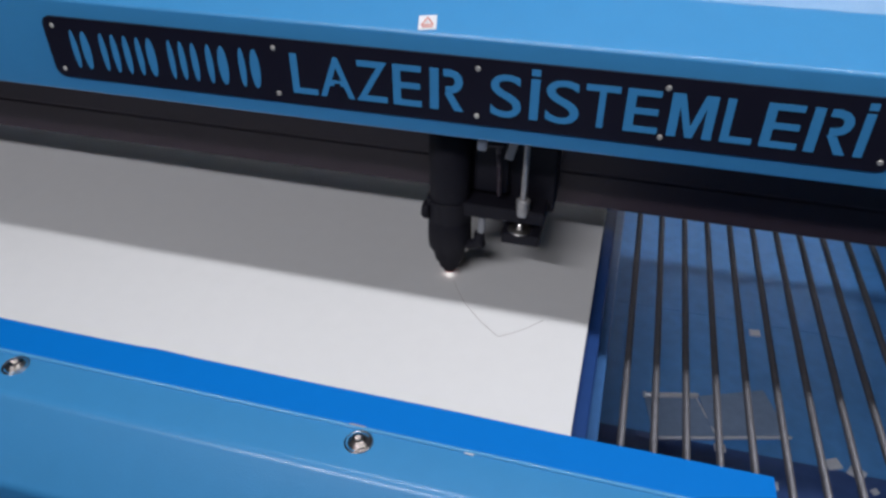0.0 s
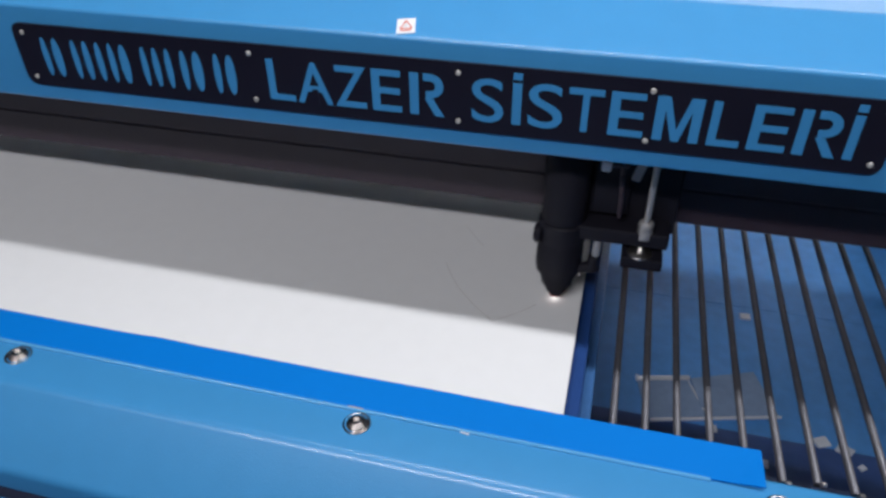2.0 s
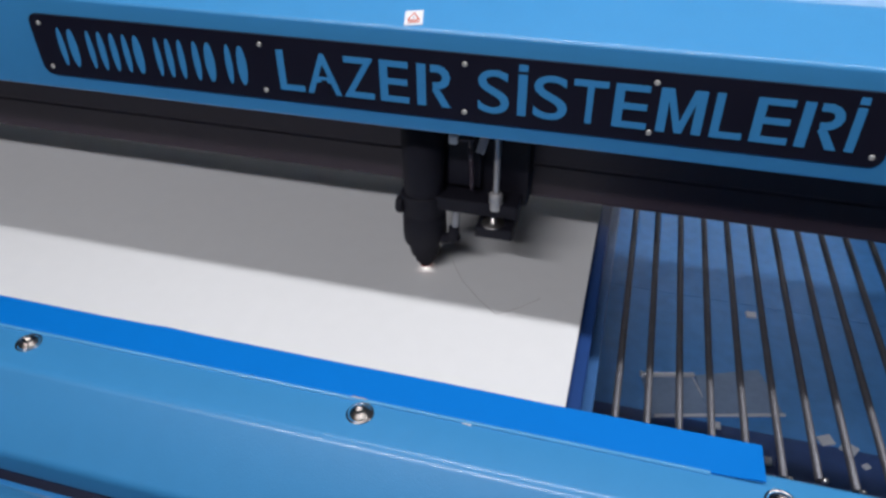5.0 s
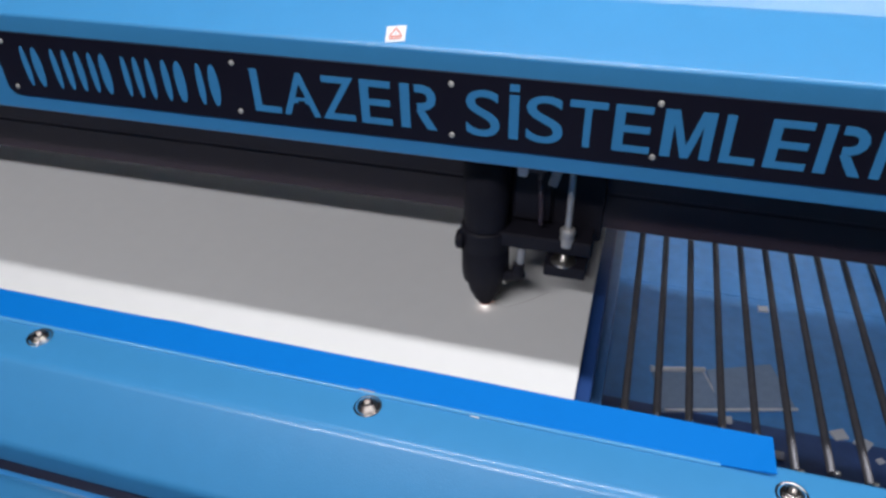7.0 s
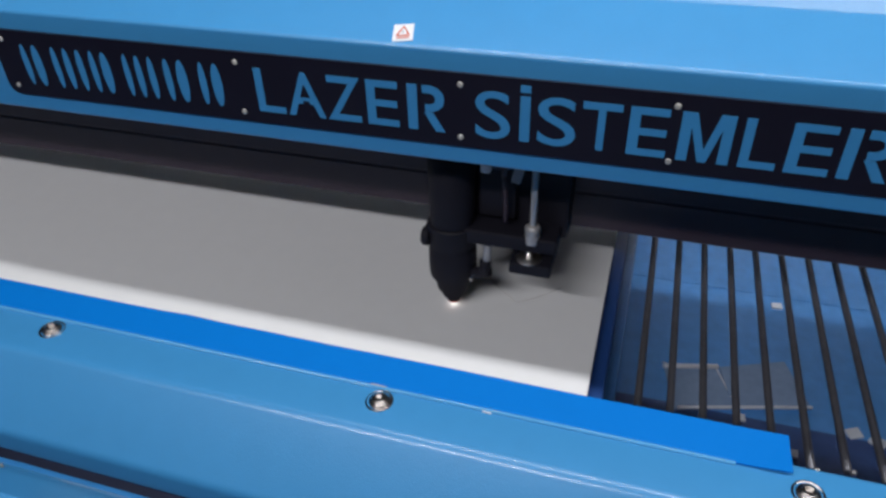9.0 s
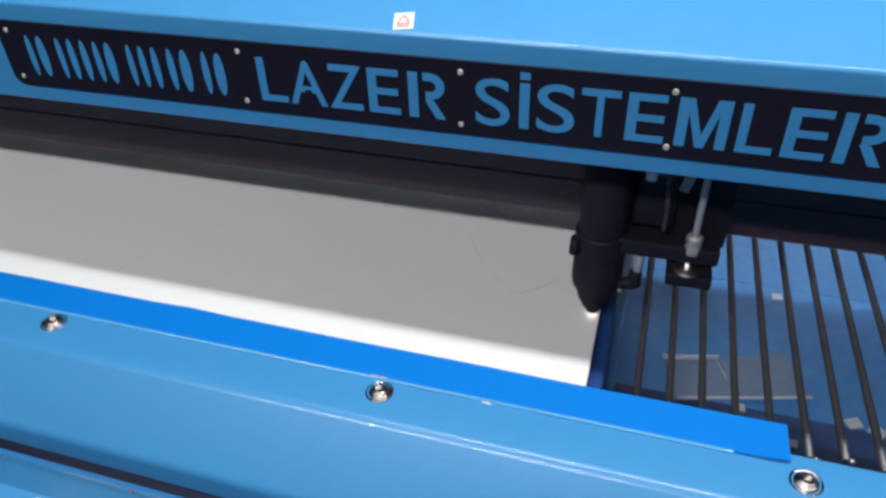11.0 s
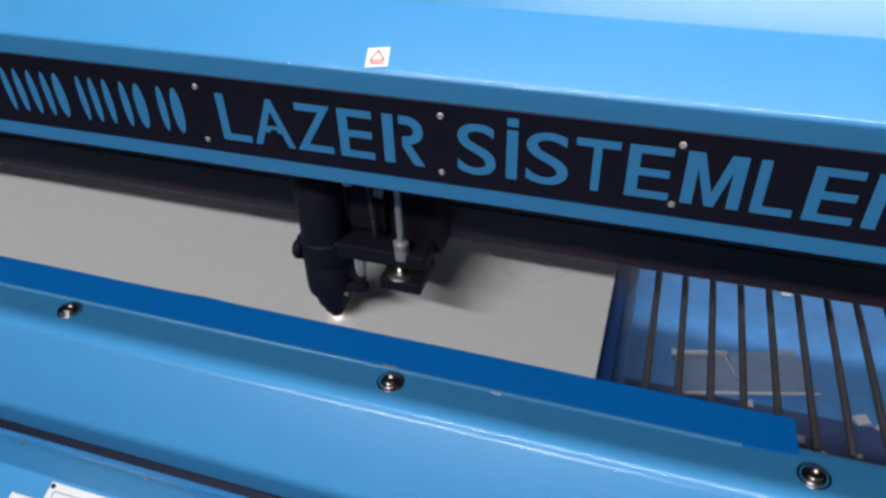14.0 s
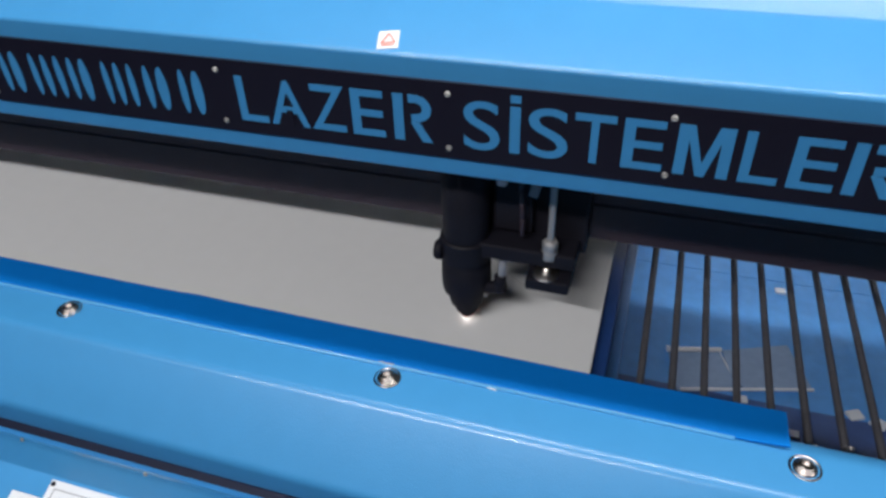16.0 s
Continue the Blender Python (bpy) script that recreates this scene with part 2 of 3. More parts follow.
def rating_plates():
    plate = thing("rating_plate", "white riveted data plate on the blue front panel", "label plate")
    plate.matrix_basis = Matrix.Translation((-0.1772, -0.0701, -0.0608)) @ Matrix.Rotation(radians(21), 4, "X")
    part("plate", box(0, 0.070, -0.042, 0, 0, 0.0008, 0.0003), LABEL, plate)
    part("border", box(0.004, 0.066, -0.0048, -0.0042, 0.0008, 0.0010), INK_GREY, plate)
    part("border", box(0.004, 0.0046, -0.038, -0.0048, 0.0008, 0.0010), INK_GREY, plate)
    for i in range(6):
        part("text_bar", box(0.010, 0.040 + 0.006 * (i % 3), -0.0105 - 0.0045 * i, -0.0085 - 0.0045 * i, 0.0008, 0.0010), INK_GREY, plate)
    part("rivet", turned([(0.0014, 0), (0.0012, 0.0008), (0.0005, 0.0011)], 14, (0.0022, -0.0022, 0.0008)), BLACK, plate)
    part("rivet", turned([(0.0014, 0), (0.0012, 0.0008), (0.0005, 0.0011)], 14, (0.0678, -0.0022, 0.0008)), BLACK, plate)
    tag = thing("small_label", "small white and pink sticker on the blue front panel", "label")
    tag.matrix_basis = Matrix.Translation((-0.1930, -0.0840, -0.0659)) @ Matrix.Rotation(radians(21), 4, "X")
    part("paper", box(-0.004, 0.0165, -0.024, 0.004, 0.0005, 0.0011), LABEL, tag)
    part("ink_bar", box(0.0, 0.012, -0.008, -0.004, 0.0012, 0.0014), INK_RED, tag)


def bed():
    strip = thing("edge_strip", "flat saturated blue plastic strip along the bed edge", "edge strip")
    n, end = 78, 0.1938
    xs = [-0.78 + (end + 0.78) * i / n for i in range(n + 1)]
    front = [(x, 0.0080) for x in xs]
    back = [(x, 0.0302 + 0.0004 * noise.noise((x * 14, 0.3, 0)) + 0.0009 * math.exp(-((x + 0.128) / 0.012) ** 2)) for x in reversed(xs)]
    bm = bmesh.new()
    rings = []
    for (x, y0), (_, y1) in zip(front, reversed(back)):
        lift = max(0.0, (x - 0.158) / (end - 0.158)) ** 2
        rings.append([bm.verts.new(q) for q in ((x, y0, 0.0002 + 0.0019 * lift), (x, y0, 0.0011 + 0.0019 * lift), (x, y1, 0.0011 + 0.0006 * lift), (x, y1, 0.0002 + 0.0006 * lift))])
    for a, b in zip(rings, rings[1:]):
        for k in range(4):
            bm.faces.new((a[k], a[(k + 1) % 4], b[(k + 1) % 4], b[k]))
    bm.faces.new(rings[0])
    bm.faces.new(rings[-1][::-1])
    bmesh.ops.recalc_face_normals(bm, faces=bm.faces)
    part("strip", bm, STRIP, strip)
    # paler than the strip: part of the edge's highlight is put into its colour
    part("edge_bead", rod((-0.78, 0.0083, 0.0003), (0.1700, 0.0083, 0.0003), 0.0011, 16), BEAD, strip, "shiny rounded front edge, paler for its highlight")
    part("chip", slab([(-0.008, 0.0083), (0.0, 0.0081), (0.001, 0.0090), (-0.007, 0.0092)], 0.0011, 0.0016), INK_GREY, strip)
    part("flake", slab([(0.0515, 0.0068), (0.0565, 0.0062), (0.0560, 0.0080), (0.0535, 0.0086)], 0.0003, 0.0007), SCRAP, strip, "pale paint flake")

    board = thing("white_board", "white sheet material lying on the cutting bed", "sheet")
    part("sheet", box(-0.74, 0.0998, 0.0175, 0.62, -0.0080, -0.0015, 0.0004), BOARD, board)

    frame_side = thing("support_rail", "navy steel rail carrying the board's edge", "rail")
    part("rail", box(0.080, 0.1078, 0.020, 0.66, -0.0255, -0.0085, 0.0012), NAVY, frame_side)
    part("lower_lip", box(0.096, 0.1140, 0.024, 0.66, -0.0330, -0.0262, 0.0010), RAIL, frame_side, "worn lighter blue lower lip")
    frame_far = thing("support_rail", "navy steel rail carrying the board's far edge", "rail")
    part("rail", box(-0.74, -0.70, 0.020, 0.66, -0.0255, -0.0085, 0.0012), NAVY, frame_far)


def grate():
    rack = thing("bar_grate", "row of worn round steel bars over the tray", "grate")
    bar = mesh_of("bar", rod((0, 0.0400, 0), (0, 0.70, 0), 0.0021, 14), BAR)
    for poly in bar.polygons:
        poly.use_smooth = len(poly.vertices) == 4
    # small steel pieces added beside the bar ends for the glints there
    tip = mesh_of("bar_end_glint", turned([(0.0018, 0), (0.0016, 0.0012), (0.0006, 0.0019)], 12), STEEL)
    for i in [*range(-50, -1), *range(0, 24)]:
        ob = new("bar", bar)
        turn = 0.08 * max(i, -2) + 0.06 * math.sin(i * 1.7)
        ob.parent, ob.matrix_basis = rack, pose(BAR_X0 + i * BAR_STEP + 0.13 * math.tan(radians(turn)), 0.002 * math.sin(i * 2.3), BAR_Z, 0, 0, turn)
        if i >= 3:
            end = new("bar_end_glint", tip)
            end.parent, end.matrix_basis = rack, pose(BAR_X0 + i * BAR_STEP + 0.0022 + 0.09 * math.tan(radians(turn)), 0.0400 + 0.002 * math.sin(i * 2.3), BAR_Z + 0.0012, 90, 0, 0)
    part("cross_rail", box(XL, XR, 0.0185, 0.034, -0.050, -0.0316, 0.001), NAVY, rack)
    part("cross_rail", box(XL, XR, 0.640, 0.670, -0.050, -0.0316, 0.001), NAVY, rack)


def tray():
    pan = thing("waste_tray", "blue painted steel waste tray under the bars", "tray")
    part("tray_floor", box(XL + 0.002, XR - 0.002, 0.020, 0.93, -0.124, -0.120), TRAY, pan)
    # added sheet: the darkness over the tray's front is put into its colour
    part("dark_front_sheet", sheet([(0.0205, -0.1040), (0.1177, -0.1196), (0.1518, -0.1196)], 0.086, 0.368, -0.0004), TRAY_DARK, pan, "added dark sloping sheet at the front of the tray")
    part("tray_seam", box(0.085, XR - 0.01, 0.2936, 0.2958, -0.120, -0.1196, 0.0002), TRAY, pan, "dark folded seam across the tray")
    part("tray_wall", box(XL + 0.002, XR - 0.002, 0.017, 0.020, -0.124, -0.052), NAVY, pan)
    part("tray_wall", box(XL + 0.002, XR - 0.002, 0.93, 0.935, -0.124, -0.052), NAVY, pan)
    part("tray_wall", box(0.370, 0.375, 0.020, 0.93, -0.120, -0.052), NAVY, pan)
    part("tray_wall", box(0.080, 0.084, 0.020, 0.93, -0.120, -0.052), NAVY, pan)


def scraps():
    z = -0.120
    pin = thing("steel_pin", "short bright steel pin lying in the tray", "pin")
    part("shaft", rod((0.1483, 0.1858, z + 0.0022), (0.1862, 0.1952, z + 0.0022), 0.0019, 12), PIN, pin)
    part("pin_head", rod((0.1469, 0.1855, z + 0.0026), (0.1488, 0.1860, z + 0.0026), 0.0026, 12), PIN, pin)
    thin = thing("steel_wire", "thin straight steel wire lying in the tray", "wire")
    part("wire", rod((0.1587, 0.1463, z + 0.0030), (0.2484, 0.1706, z + 0.0030), 0.0011, 8), SCRAP, thin)
    off = thing("grey_offcut", "thin grey offcut sheet lying in the tray", "offcut")
    part("sheet", slab([(0.1871, 0.1957), (0.2336, 0.2141), (0.2484, 0.1711), (0.2037, 0.1588), (0.1936, 0.1697)], z, z + 0.0016), CLEAR_SCRAP, off)
    lower = thing("grey_offcut", "hazy blue-grey offcut sheet lying in the tray", "offcut")
    part("sheet", slab([(0.1483, 0.1844), (0.1852, 0.1938), (0.1995, 0.1574), (0.1568, 0.1456)], z, z + 0.0009), CLEAR_SCRAP, lower)
    part("bright_edge", rod((0.1854, 0.1936, z + 0.0010), (0.1995, 0.1577, z + 0.0010), 0.0006, 8), SCRAP, lower)
    for x, y, s, a in ((0.2329, 0.2804, 0.0085, 10), (0.2736, 0.1560, 0.0105, 30), (0.2878, 0.1522, 0.0110, -25), (0.2004, 0.1500, 0.0080, 12), (0.2321, 0.1272, 0.0085, 5), (0.2962, 0.1394, 0.0050, 40)):
        bit = thing("cut_scrap", "small pale cut-out scrap lying in the tray", "scrap", "scraps in the tray")
        bit.matrix_basis = pose(x, y, z, 0, 0, a)
        part("chip", slab([(-s / 2, -s * 0.35), (s * 0.4, -s * 0.42), (s / 2, s * 0.35), (-s * 0.45, s * 0.4)], 0, 0.0016), SCRAP, bit)


# ---- the gantry ----
HOOD_Y = 0.1022


def letter_mesh(char, weight=0.0):
    """One character of the built-in font as a bmesh."""
    data = bpy.data.curves.new("letter", "FONT")
    data.body, data.size, data.offset, data.extrude, data.resolution_u = char, 1.0, weight, 0.01, 6
    ob = bpy.data.objects.new("letter", data)
    scene.collection.objects.link(ob)
    bpy.context.view_layer.update()
    mesh = bpy.data.meshes.new_from_object(ob.evaluated_get(bpy.context.evaluated_depsgraph_get()))
    bm = bmesh.new()
    bm.from_mesh(mesh)
    bpy.data.objects.remove(ob)
    bpy.data.curves.remove(data)
    bpy.data.meshes.remove(mesh)
    return bm


def letter_m():
    """A heavy capital M with upright sides, as a bmesh."""
    s, d = 0.21, 0.28
    return slab([(0, 0), (s, 0), (s, 0.70), (0.5 - s / 2.6, 0), (0.5 + s / 2.6, 0), (1 - s, 0.70), (1 - s, 0), (1, 0), (1, 1), (1 - d, 1), (0.5, 0.27), (d, 1), (0, 1)], -0.01, 0.01)


def letter_r():
    """A capital R cut as a stencil: an upright stem and, apart from it, the bowl with its leg."""
    line = [(0.40, 0.915), (0.62, 0.915), (0.76, 0.875), (0.84, 0.80), (0.865, 0.71), (0.84, 0.62), (0.76, 0.55), (0.64, 0.51), (0.47, 0.50)]
    out, inn = [], []
    for i, (x, z) in enumerate(line):
        a, c = Vector(line[max(i - 1, 0)]), Vector(line[min(i + 1, len(line) - 1)])
        d = (c - a).normalized()
        out.append((x - d.y * 0.12, z + d.x * 0.085))
        inn.append((x + d.y * 0.12, z - d.x * 0.085))
    bm = slab(out + inn[::-1], -0.01, 0.01)
    for outline in ([(0, 0), (0.26, 0), (0.26, 1), (0, 1)], [(0.44, 0.412), (0.68, 0.412), (1.0, 0.0), (0.74, 0.0)]):
        extra = slab(outline, -0.01, 0.01)
        data = bpy.data.meshes.new("piece")
        extra.to_mesh(data)
        extra.free()
        bm.from_mesh(data)
        bpy.data.meshes.remove(data)
    return bm


def fit_letter(bm, x0, x1, z0, z1, y0, y1):
    """Stretches a letter into its box on the sign's upright face."""
    lo = [min(v.co[i] for v in bm.verts) for i in range(3)]
    hi = [max(v.co[i] for v in bm.verts) for i in range(3)]
    for v in bm.verts:
        s = [(v.co[i] - lo[i]) / (hi[i] - lo[i]) for i in range(3)]
        v.co = (x0 + s[0] * (x1 - x0), y1 + s[2] * (y0 - y1), z0 + s[1] * (z1 - z0))
    return bm


LETTERS = [("L", -0.0651, -0.0514), ("A", -0.0499, -0.0314), ("Z", -0.0302, -0.0139), ("E", -0.0109, 0.0038), ("R", 0.0080, 0.0248), ("S", 0.0381, 0.0532), ("İ", 0.0572, 0.0614), ("S", 0.0646, 0.0805), ("T", 0.0827, 0.0983), ("E", 0.1013, 0.1167), ("M", 0.1209, 0.1407), ("L", 0.1443, 0.1579), ("E", 0.1611, 0.1767), ("R", 0.1798, 0.1970), ("İ", 0.2001, 0.2039)]
MARKS = [(-0.1953, -0.1801), (-0.1772, -0.1576), (-0.1551, -0.1399), (-0.1360, -0.1173), (-0.1136, -0.0974), (-0.0949, -0.0793)]
SCREW_X = [-0.2038, -0.0736, 0.0316, 0.1185, 0.2119]
SIGN_LOW, SIGN_HIGH, CAP_LOW, CAP_HIGH = 0.1250, 0.1590, 0.1312, 0.1522


def plain_shape(shape, w, h):
    """Outlines of a plain mark of two or three upright ovals that fills a box of that size."""
    def oval(cx, cz, rx, rz, a0=0, a1=360, n=20):
        return [(w * (cx + rx * math.cos(radians(a0 + (a1 - a0) * k / n))), h * (cz + rz * math.sin(radians(a0 + (a1 - a0) * k / n)))) for k in range(n + (a1 - a0 < 360))]
    return {
        "pair": [oval(0.15, 0.5, 0.12, 0.5), oval(0.62, 0.5, 0.17, 0.5)],
        "trio": [oval(0.12, 0.5, 0.09, 0.5), oval(0.48, 0.5, 0.10, 0.5), oval(0.86, 0.5, 0.10, 0.5)],
    }[shape]


def sign_board(g):
    """Black name board with cut-out letters, fixed to the hood's face by ten small screws."""
    y = HOOD_Y
    outline = []
    x0, x1, r = -0.2100, 0.2169, 0.0055
    for cx, cz, a0 in ((x1 - r, SIGN_LOW + r, -90), (x1 - r, SIGN_HIGH - r, 0), (x0 + r, SIGN_HIGH - r, 90), (x0 + r, SIGN_LOW + r, 180)):
        outline += [(cx + r * math.cos(radians(a0 + 15 * k)), cz + r * math.sin(radians(a0 + 15 * k))) for k in range(7)]
    bm = slab(outline, 0, 0.0014)
    bmesh.ops.transform(bm, verts=bm.verts, matrix=Matrix.Translation((0, y - 0.0003, 0)) @ Matrix.Rotation(radians(90), 4, "X"))
    board = part("name_board", bm, SIGN, g, "long black board with cut-out blue lettering")
    face = y - 0.0017
    for char, a, b in LETTERS:
        wide = b - a
        if char == "İ":
            part("letter", box(a, b, face - 0.0002, face + 0.0004, CAP_LOW, CAP_HIGH - 0.0005), PAINT, board)
            part("letter_dot", box(a, b, face - 0.0002, face + 0.0004, CAP_HIGH + 0.0010, CAP_HIGH + 0.0042), PAINT, board)
            continue
        over = 0.0003 if char == "S" else 0.0
        part("letter", fit_letter(letter_m() if char == "M" else letter_r() if char == "R" else letter_mesh(char, 0.005 if char == "S" else 0.007), a, b, CAP_LOW - over, CAP_HIGH + over, face - 0.0002, face + 0.0004), PAINT, board)
        if char == "A":
            part("stencil_bridge", box(a + wide * 0.43, a + wide * 0.60, face - 0.0004, face, CAP_LOW - 0.0004, CAP_LOW + 0.0075), SIGN, board)
    for (a, b), shape in zip(MARKS, ("pair", "trio", "pair", "trio", "pair", "pair")):
        for outline in plain_shape(shape, b - a, CAP_HIGH - CAP_LOW):
            bm = slab(outline, 0, 0.0006)
            bmesh.ops.transform(bm, verts=bm.verts, matrix=Matrix.Translation((a, face + 0.0004, CAP_LOW)) @ Matrix.Rotation(radians(90), 4, "X"))
            part("mark", bm, PAINT, board, "plain blue cut-out shape")
    screw = mesh_of("screw", turned([(0.0013, 0), (0.0013, 0.0003), (0.0010, 0.0006), (0.0006, 0.0007), (0.0005, 0.0003)], 16), SCREW)
    for x in SCREW_X:
        for z in (0.1299, 0.1540):
            ob = new("screw", screw)
            ob.parent, ob.matrix_basis = board, pose(x, face, z, 90, 0, 0)
    return board


def gantry():
    g = thing("laser_gantry", "blue hooded gantry with a black name board, moving over the bed", "gantry")
    x0, x1 = -0.70, 0.46
    # the unseen rear skirt reaches low to block light from under the beam
    hood = rounded([(0.1060, 0.1158), (HOOD_Y, 0.1158), (HOOD_Y, 0.1680), (0.1395, 0.1815), (0.2350, 0.1848), (0.2670, 0.1200), (0.2670, 0.0120)], 0.0018)
    smooth(part("hood", sheet(hood, x0, x1, -0.0015), PAINT, g, "bent blue steel hood"))
    part("hood_end", box(x0 - 0.002, x0, HOOD_Y, 0.245, 0.10, 0.160), PAINT, g)
    part("hood_end", box(x1, x1 + 0.002, HOOD_Y, 0.245, 0.10, 0.160), PAINT, g)
    part("hood_lining", box(x0 + 0.002, x1 - 0.002, 0.1055, 0.2380, 0.1600, 0.1630), BLACK, g, "black inside of the hood")
    profile = [(0.1715, 0.0440), (0.1700, 0.0455)]
    profile += [(0.1700, 0.0662), (0.1707, 0.0669), (0.1707, 0.0681), (0.1700, 0.0688)]
    profile += [(0.1700, 0.1590), (0.2600, 0.1590), (0.2600, 0.0440)]
    part("beam", extrusion(profile, x0, x1), BEAM, g, "dark extruded rail with long grooves behind the hood")
    for x in (x0 + 0.02, x1 - 0.02):
        part("gantry_foot", box(x - 0.02, x + 0.02, 0.175, 0.255, 0.0005, 0.0440, 0.002), BLACK, g)
    sign_board(g)
    warn = part("warning_sticker", box(-0.0043, 0.0043, -0.0050, 0.0055, 0, 0.0003), LABEL, g, "small white warning sticker with an orange triangle")
    warn.matrix_basis = Matrix.Translation((0.0048, 0.1088, 0.1705)) @ Matrix.Rotation(radians(19.9), 4, "X") @ Matrix.Rotation(radians(12), 4, "Z")
    for a, b in (((-0.0028, -0.0016), (0, 0.0040)), ((0, 0.0040), (0.0028, -0.0016)), ((0.0028, -0.0016), (-0.0028, -0.0016))):
        part("triangle_side", rod((*a, 0.0003), (*b, 0.0003), 0.00036, 6), INK_RED, warn)
    part("dot", turned([(0.0005, 0), (0.0004, 0.0003)], 8, (0, 0.0004, 0.0003)), INK_GREY, warn)
    part("text_bar", box(-0.0026, 0.0026, -0.0035, -0.0028, 0.0004, 0.0006), INK_RED, warn)
    return g


def laser_head(g):
    """The head; its origin is the nozzle's mouth on the board."""
    h = new("laser_head")
    h.parent = g
    tagged(h, "black laser cutting head with tapered nozzle")
    smooth(part("nozzle", turned([(0.0030, 0.0030), (0.0040, 0.0034), (0.0046, 0.0066), (0.0064, 0.0070), (0.0070, 0.0115), (0.0090, 0.0125), (0.0100, 0.0176), (0.0103, 0.0212), (0.0128, 0.0226), (0.0132, 0.0250), (0.0134, 0.0290), (0.0132, 0.0400), (0.0120, 0.0420), (0.0120, 0.0470)], 40), BLACK, h))
    part("nozzle_tip", turned([(0.0028, 0.0018), (0.0036, 0.0022), (0.0036, 0.0034)], 24), COPPER, h, "red-brown nozzle tip")
    part("spot", turned([(0.0010, 0.0000), (0.0016, 0.0005), (0.0016, 0.0016)], 20), SPOT, h, "glowing white cutting spot")
    smooth(part("lens_tube", turned([(0.0115, 0.0580), (0.0122, 0.0585), (0.0122, 0.1000), (0.0116, 0.1010), (0.0116, 0.1500)], 40), BLACK, h))
    part("clamp_plate", box(-0.0125, 0.0580, -0.0085, 0.0140, 0.0500, 0.0590, 0.0012), BLACK, h)
    smooth(part("clamp_ring", turned([(0.0128, 0.0440), (0.0136, 0.0446), (0.0136, 0.0570), (0.0126, 0.0580)], 36), BLACK, h))
    part("thumb_screw", rod((-0.0150, -0.006, 0.0495), (-0.0105, -0.006, 0.0495), 0.0056, 18), BLACK, h)
    part("carriage", box(0.0100, 0.0610, 0.0080, 0.0255, 0.0500, 0.1450, 0.0015), BLACK, h)
    part("carriage_face", box(0.0140, 0.0340, 0.0020, 0.0082, 0.0620, 0.1400, 0.0015), BLACK, h)
    bm = bmesh.new()
    bend = [(0.0300, 0.064), (0.0298, 0.074), (0.0292, 0.083), (0.0284, 0.091), (0.0288, 0.099), (0.0300, 0.140)]
    for (xa, za), (xb, zb) in zip(bend, bend[1:]):
        piece = mesh_of("piece", rod((xa, -0.003, za), (xb, -0.003, zb), 0.0013, 8), BEAM)
        bm.from_mesh(piece)
        bpy.data.meshes.remove(piece)
    part("cable", bm, BEAM, h)
    part("adjust_rod", turned([(0.0019 if k % 2 else 0.0015, 0.0600 + 0.0006 * k) for k in range(142)], 12, (0.0449, -0.006, 0)), ROD, h, "bright threaded rod")
    part("rod_nut", turned([(0.0040, 0.0552), (0.0042, 0.0556), (0.0042, 0.0602), (0.0036, 0.0610), (0.0042, 0.0616), (0.0042, 0.0652), (0.0030, 0.0662)], 6, (0.0449, -0.006, 0)), ROD, h)
    part("foot_block", box(0.0345, 0.0565, -0.0140, 0.0100, 0.0390, 0.0460, 0.0010), BLACK, h)
    part("foot_post", box(0.0500, 0.0560, -0.0020, 0.0100, 0.0450, 0.0510), BLACK, h)
    part("foot_washer", turned([(0.0066, 0.0455), (0.0069, 0.0459), (0.0066, 0.0464), (0.0030, 0.0467), (0.0021, 0.0475), (0.0019, 0.0505)], 26, (0.0440, -0.0075, 0)), STEEL, h, "bright round washer")
    part("air_fitting", rod((0.0120, -0.004, 0.0270), (0.0225, -0.005, 0.0310), 0.0034, 14), BLACK, h)
    part("air_collar", rod((0.0190, -0.005, 0.0270), (0.0200, -0.005, 0.0380), 0.0032, 12), BLACK, h)
    part("air_stud", turned([(0.0012, 0), (0.0010, 0.0012), (0.0003, 0.0016)], 10, (0.0132, -0.0105, 0.0270)), STEEL, h)
    part("air_hose", rod((0.0205, -0.0045, 0.0375), (0.0208, -0.0030, 0.0505), 0.0024, 14), HOSE, h, "milky plastic air hose")
    part("white_plug", box(0.0172, 0.0224, -0.0080, -0.0030, 0.0938, 0.1000, 0.0012), SCRAP, h, "pale cable plug")
    part("plug_arm", box(0.0224, 0.0313, -0.0065, -0.0045, 0.0962, 0.0982, 0.0004), BEAM, h)
    tag = part("pale_tag", box(-0.0024, 0.0024, -0.0008, 0.0008, -0.0045, 0.0075, 0.0007), HOSE, h, "tilted pale grey tag")
    tag.matrix_basis = pose(0.0362, -0.0075, 0.0950, 0, 14, 0)
    return h


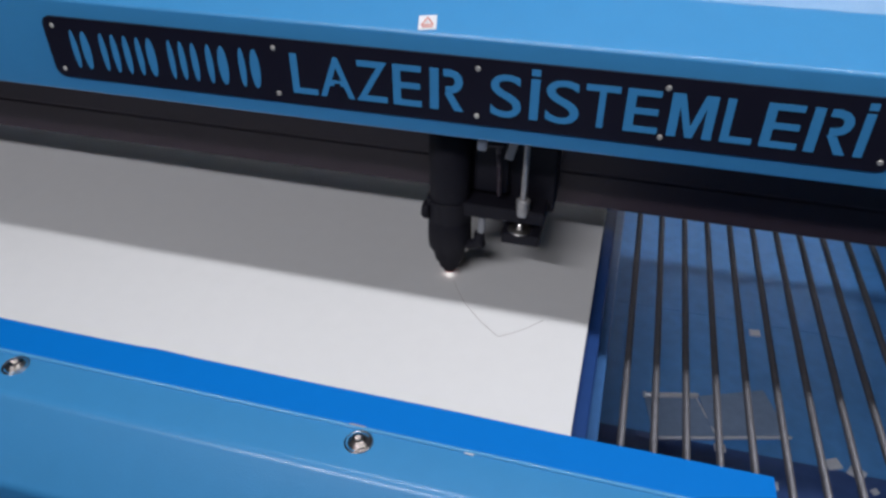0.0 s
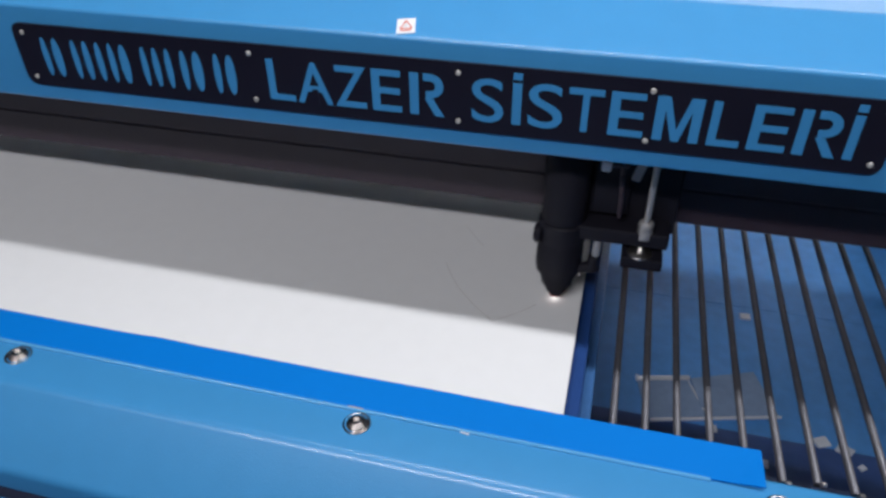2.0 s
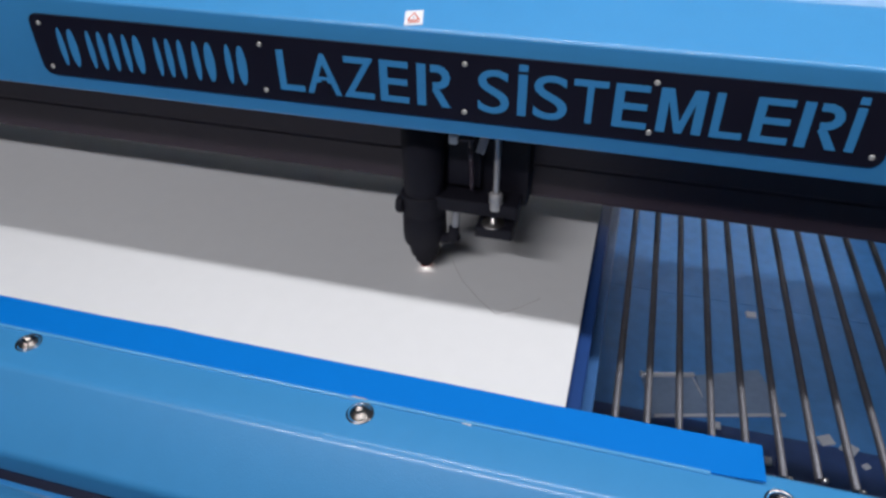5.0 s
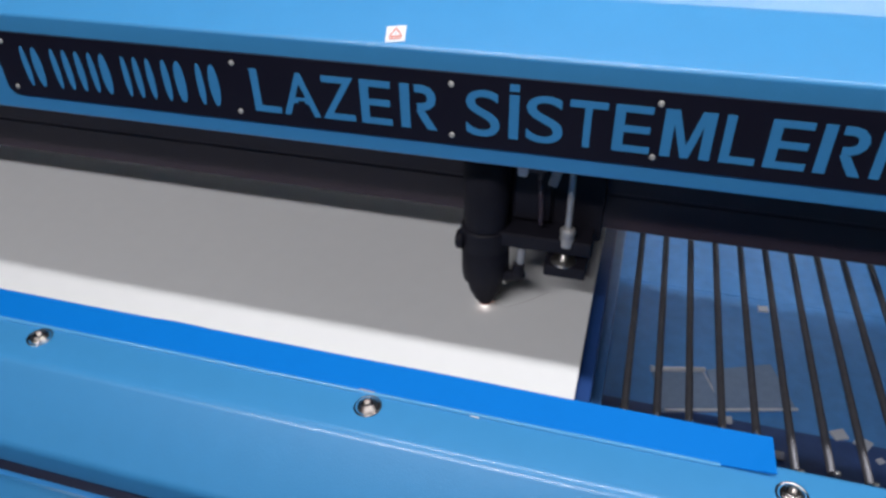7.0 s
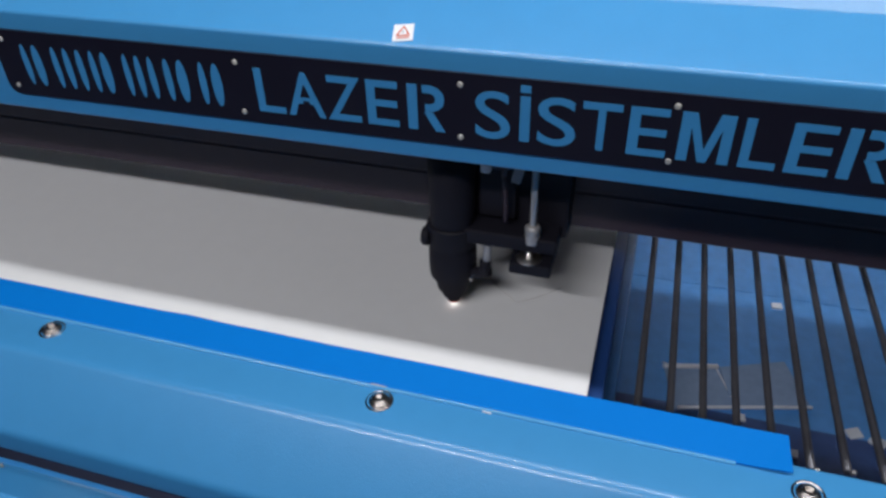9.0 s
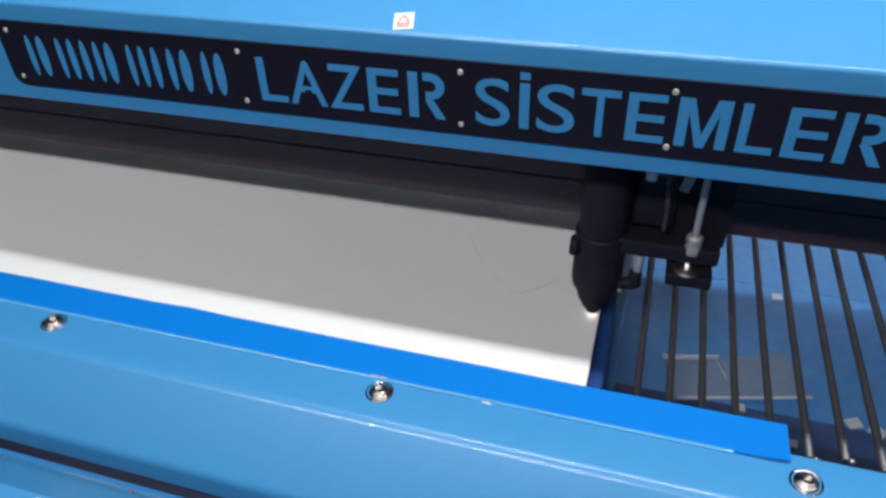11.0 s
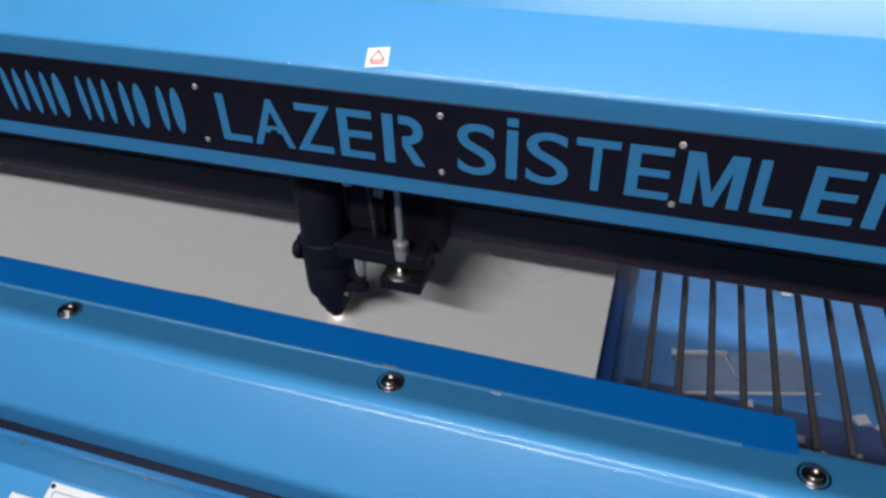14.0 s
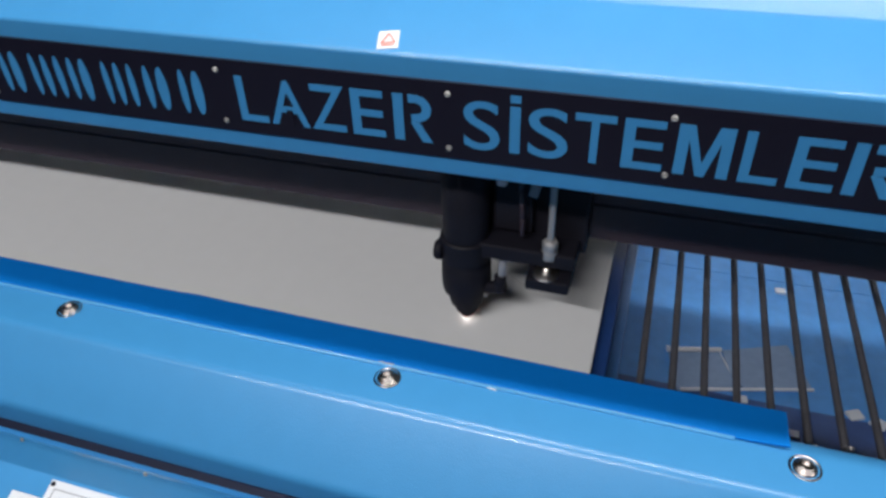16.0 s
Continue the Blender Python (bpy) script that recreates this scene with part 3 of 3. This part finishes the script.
SCORE_A = [(0.0109, 0.1414), (0.0167, 0.1304), (0.0239, 0.1191), (0.0388, 0.1031), (0.0505, 0.0938), (0.0578, 0.0988), (0.0646, 0.1047), (0.0735, 0.1145)]
SCORE_B = [(0.0133, 0.1872), (0.0225, 0.1751), (0.0308, 0.1661)]


def score_lines():
    """Faint outlines already cut into the board."""
    lines = thing("cut_lines", "faint thin cut outline in the white board", "cut line")
    for pts in (SCORE_A, SCORE_B):
        for a, b in zip(pts, pts[1:]):
            a, b = Vector((*a, 0)), Vector((*b, 0))
            side = (b - a).cross(Vector((0, 0, 1))).normalized() * 0.00020
            part("line", slab([tuple((a + side).xy), tuple((b + side).xy), tuple((b - side).xy), tuple((a - side).xy)], -0.0016, -0.0012), SCORE, lines)


room()
cabinet()
rating_plates()
tray()
scraps()
bed()
score_lines()
GANTRY = gantry()
HEAD = laser_head(GANTRY)
grate()

# time, the gantry's travel along the bed, the head's travel along the gantry
MOVES = [
    (0, 0.0041, -0.0193),
    (0.5, -0.0142, -0.0083),
    (1, -0.0403, 0.0146),
    (1.5, -0.0421, 0.0325),
    (2, -0.0165, 0.0560),
    (2.5, 0.0036, 0.0679),
    (3, 0.0037, 0.0354),
    (3.5, 0.0036, 0.0001),
    (4, 0.0033, -0.0206),
    (4.2, 0.0036, -0.0302),
    (6.3, -0.0499, -0.0237),
    (6.5, -0.0481, -0.0088),
    (7, -0.0475, 0.0115),
    (7.5, -0.0198, -0.0070),
    (8, 0.0031, -0.0307),
    (8.5, -0.0372, -0.0228),
    (8.7, -0.0529, -0.0194),
    (10.8, -0.0614, 0.0624),
    (11, -0.0523, 0.0680),
    (11.5, -0.0512, 0.0463),
    (12, -0.0511, 0.0104),
    (12.5, -0.0511, -0.0200),
    (13, -0.0516, -0.0318),
    (13.5, -0.0727, -0.0551),
    (14, -0.1008, -0.0746),
    (14.5, -0.1029, -0.0555),
    (15, -0.1025, -0.0202),
    (15.5, -0.1034, 0.0120),
    (16, -0.0831, -0.0005),
]


def motions():
    walk(GANTRY, [(t, pose(0, g, 0)) for t, g, h in MOVES])
    walk(HEAD, [(t, pose(0.0276 + h, 0.1399, 0)) for t, g, h in MOVES])


motions()
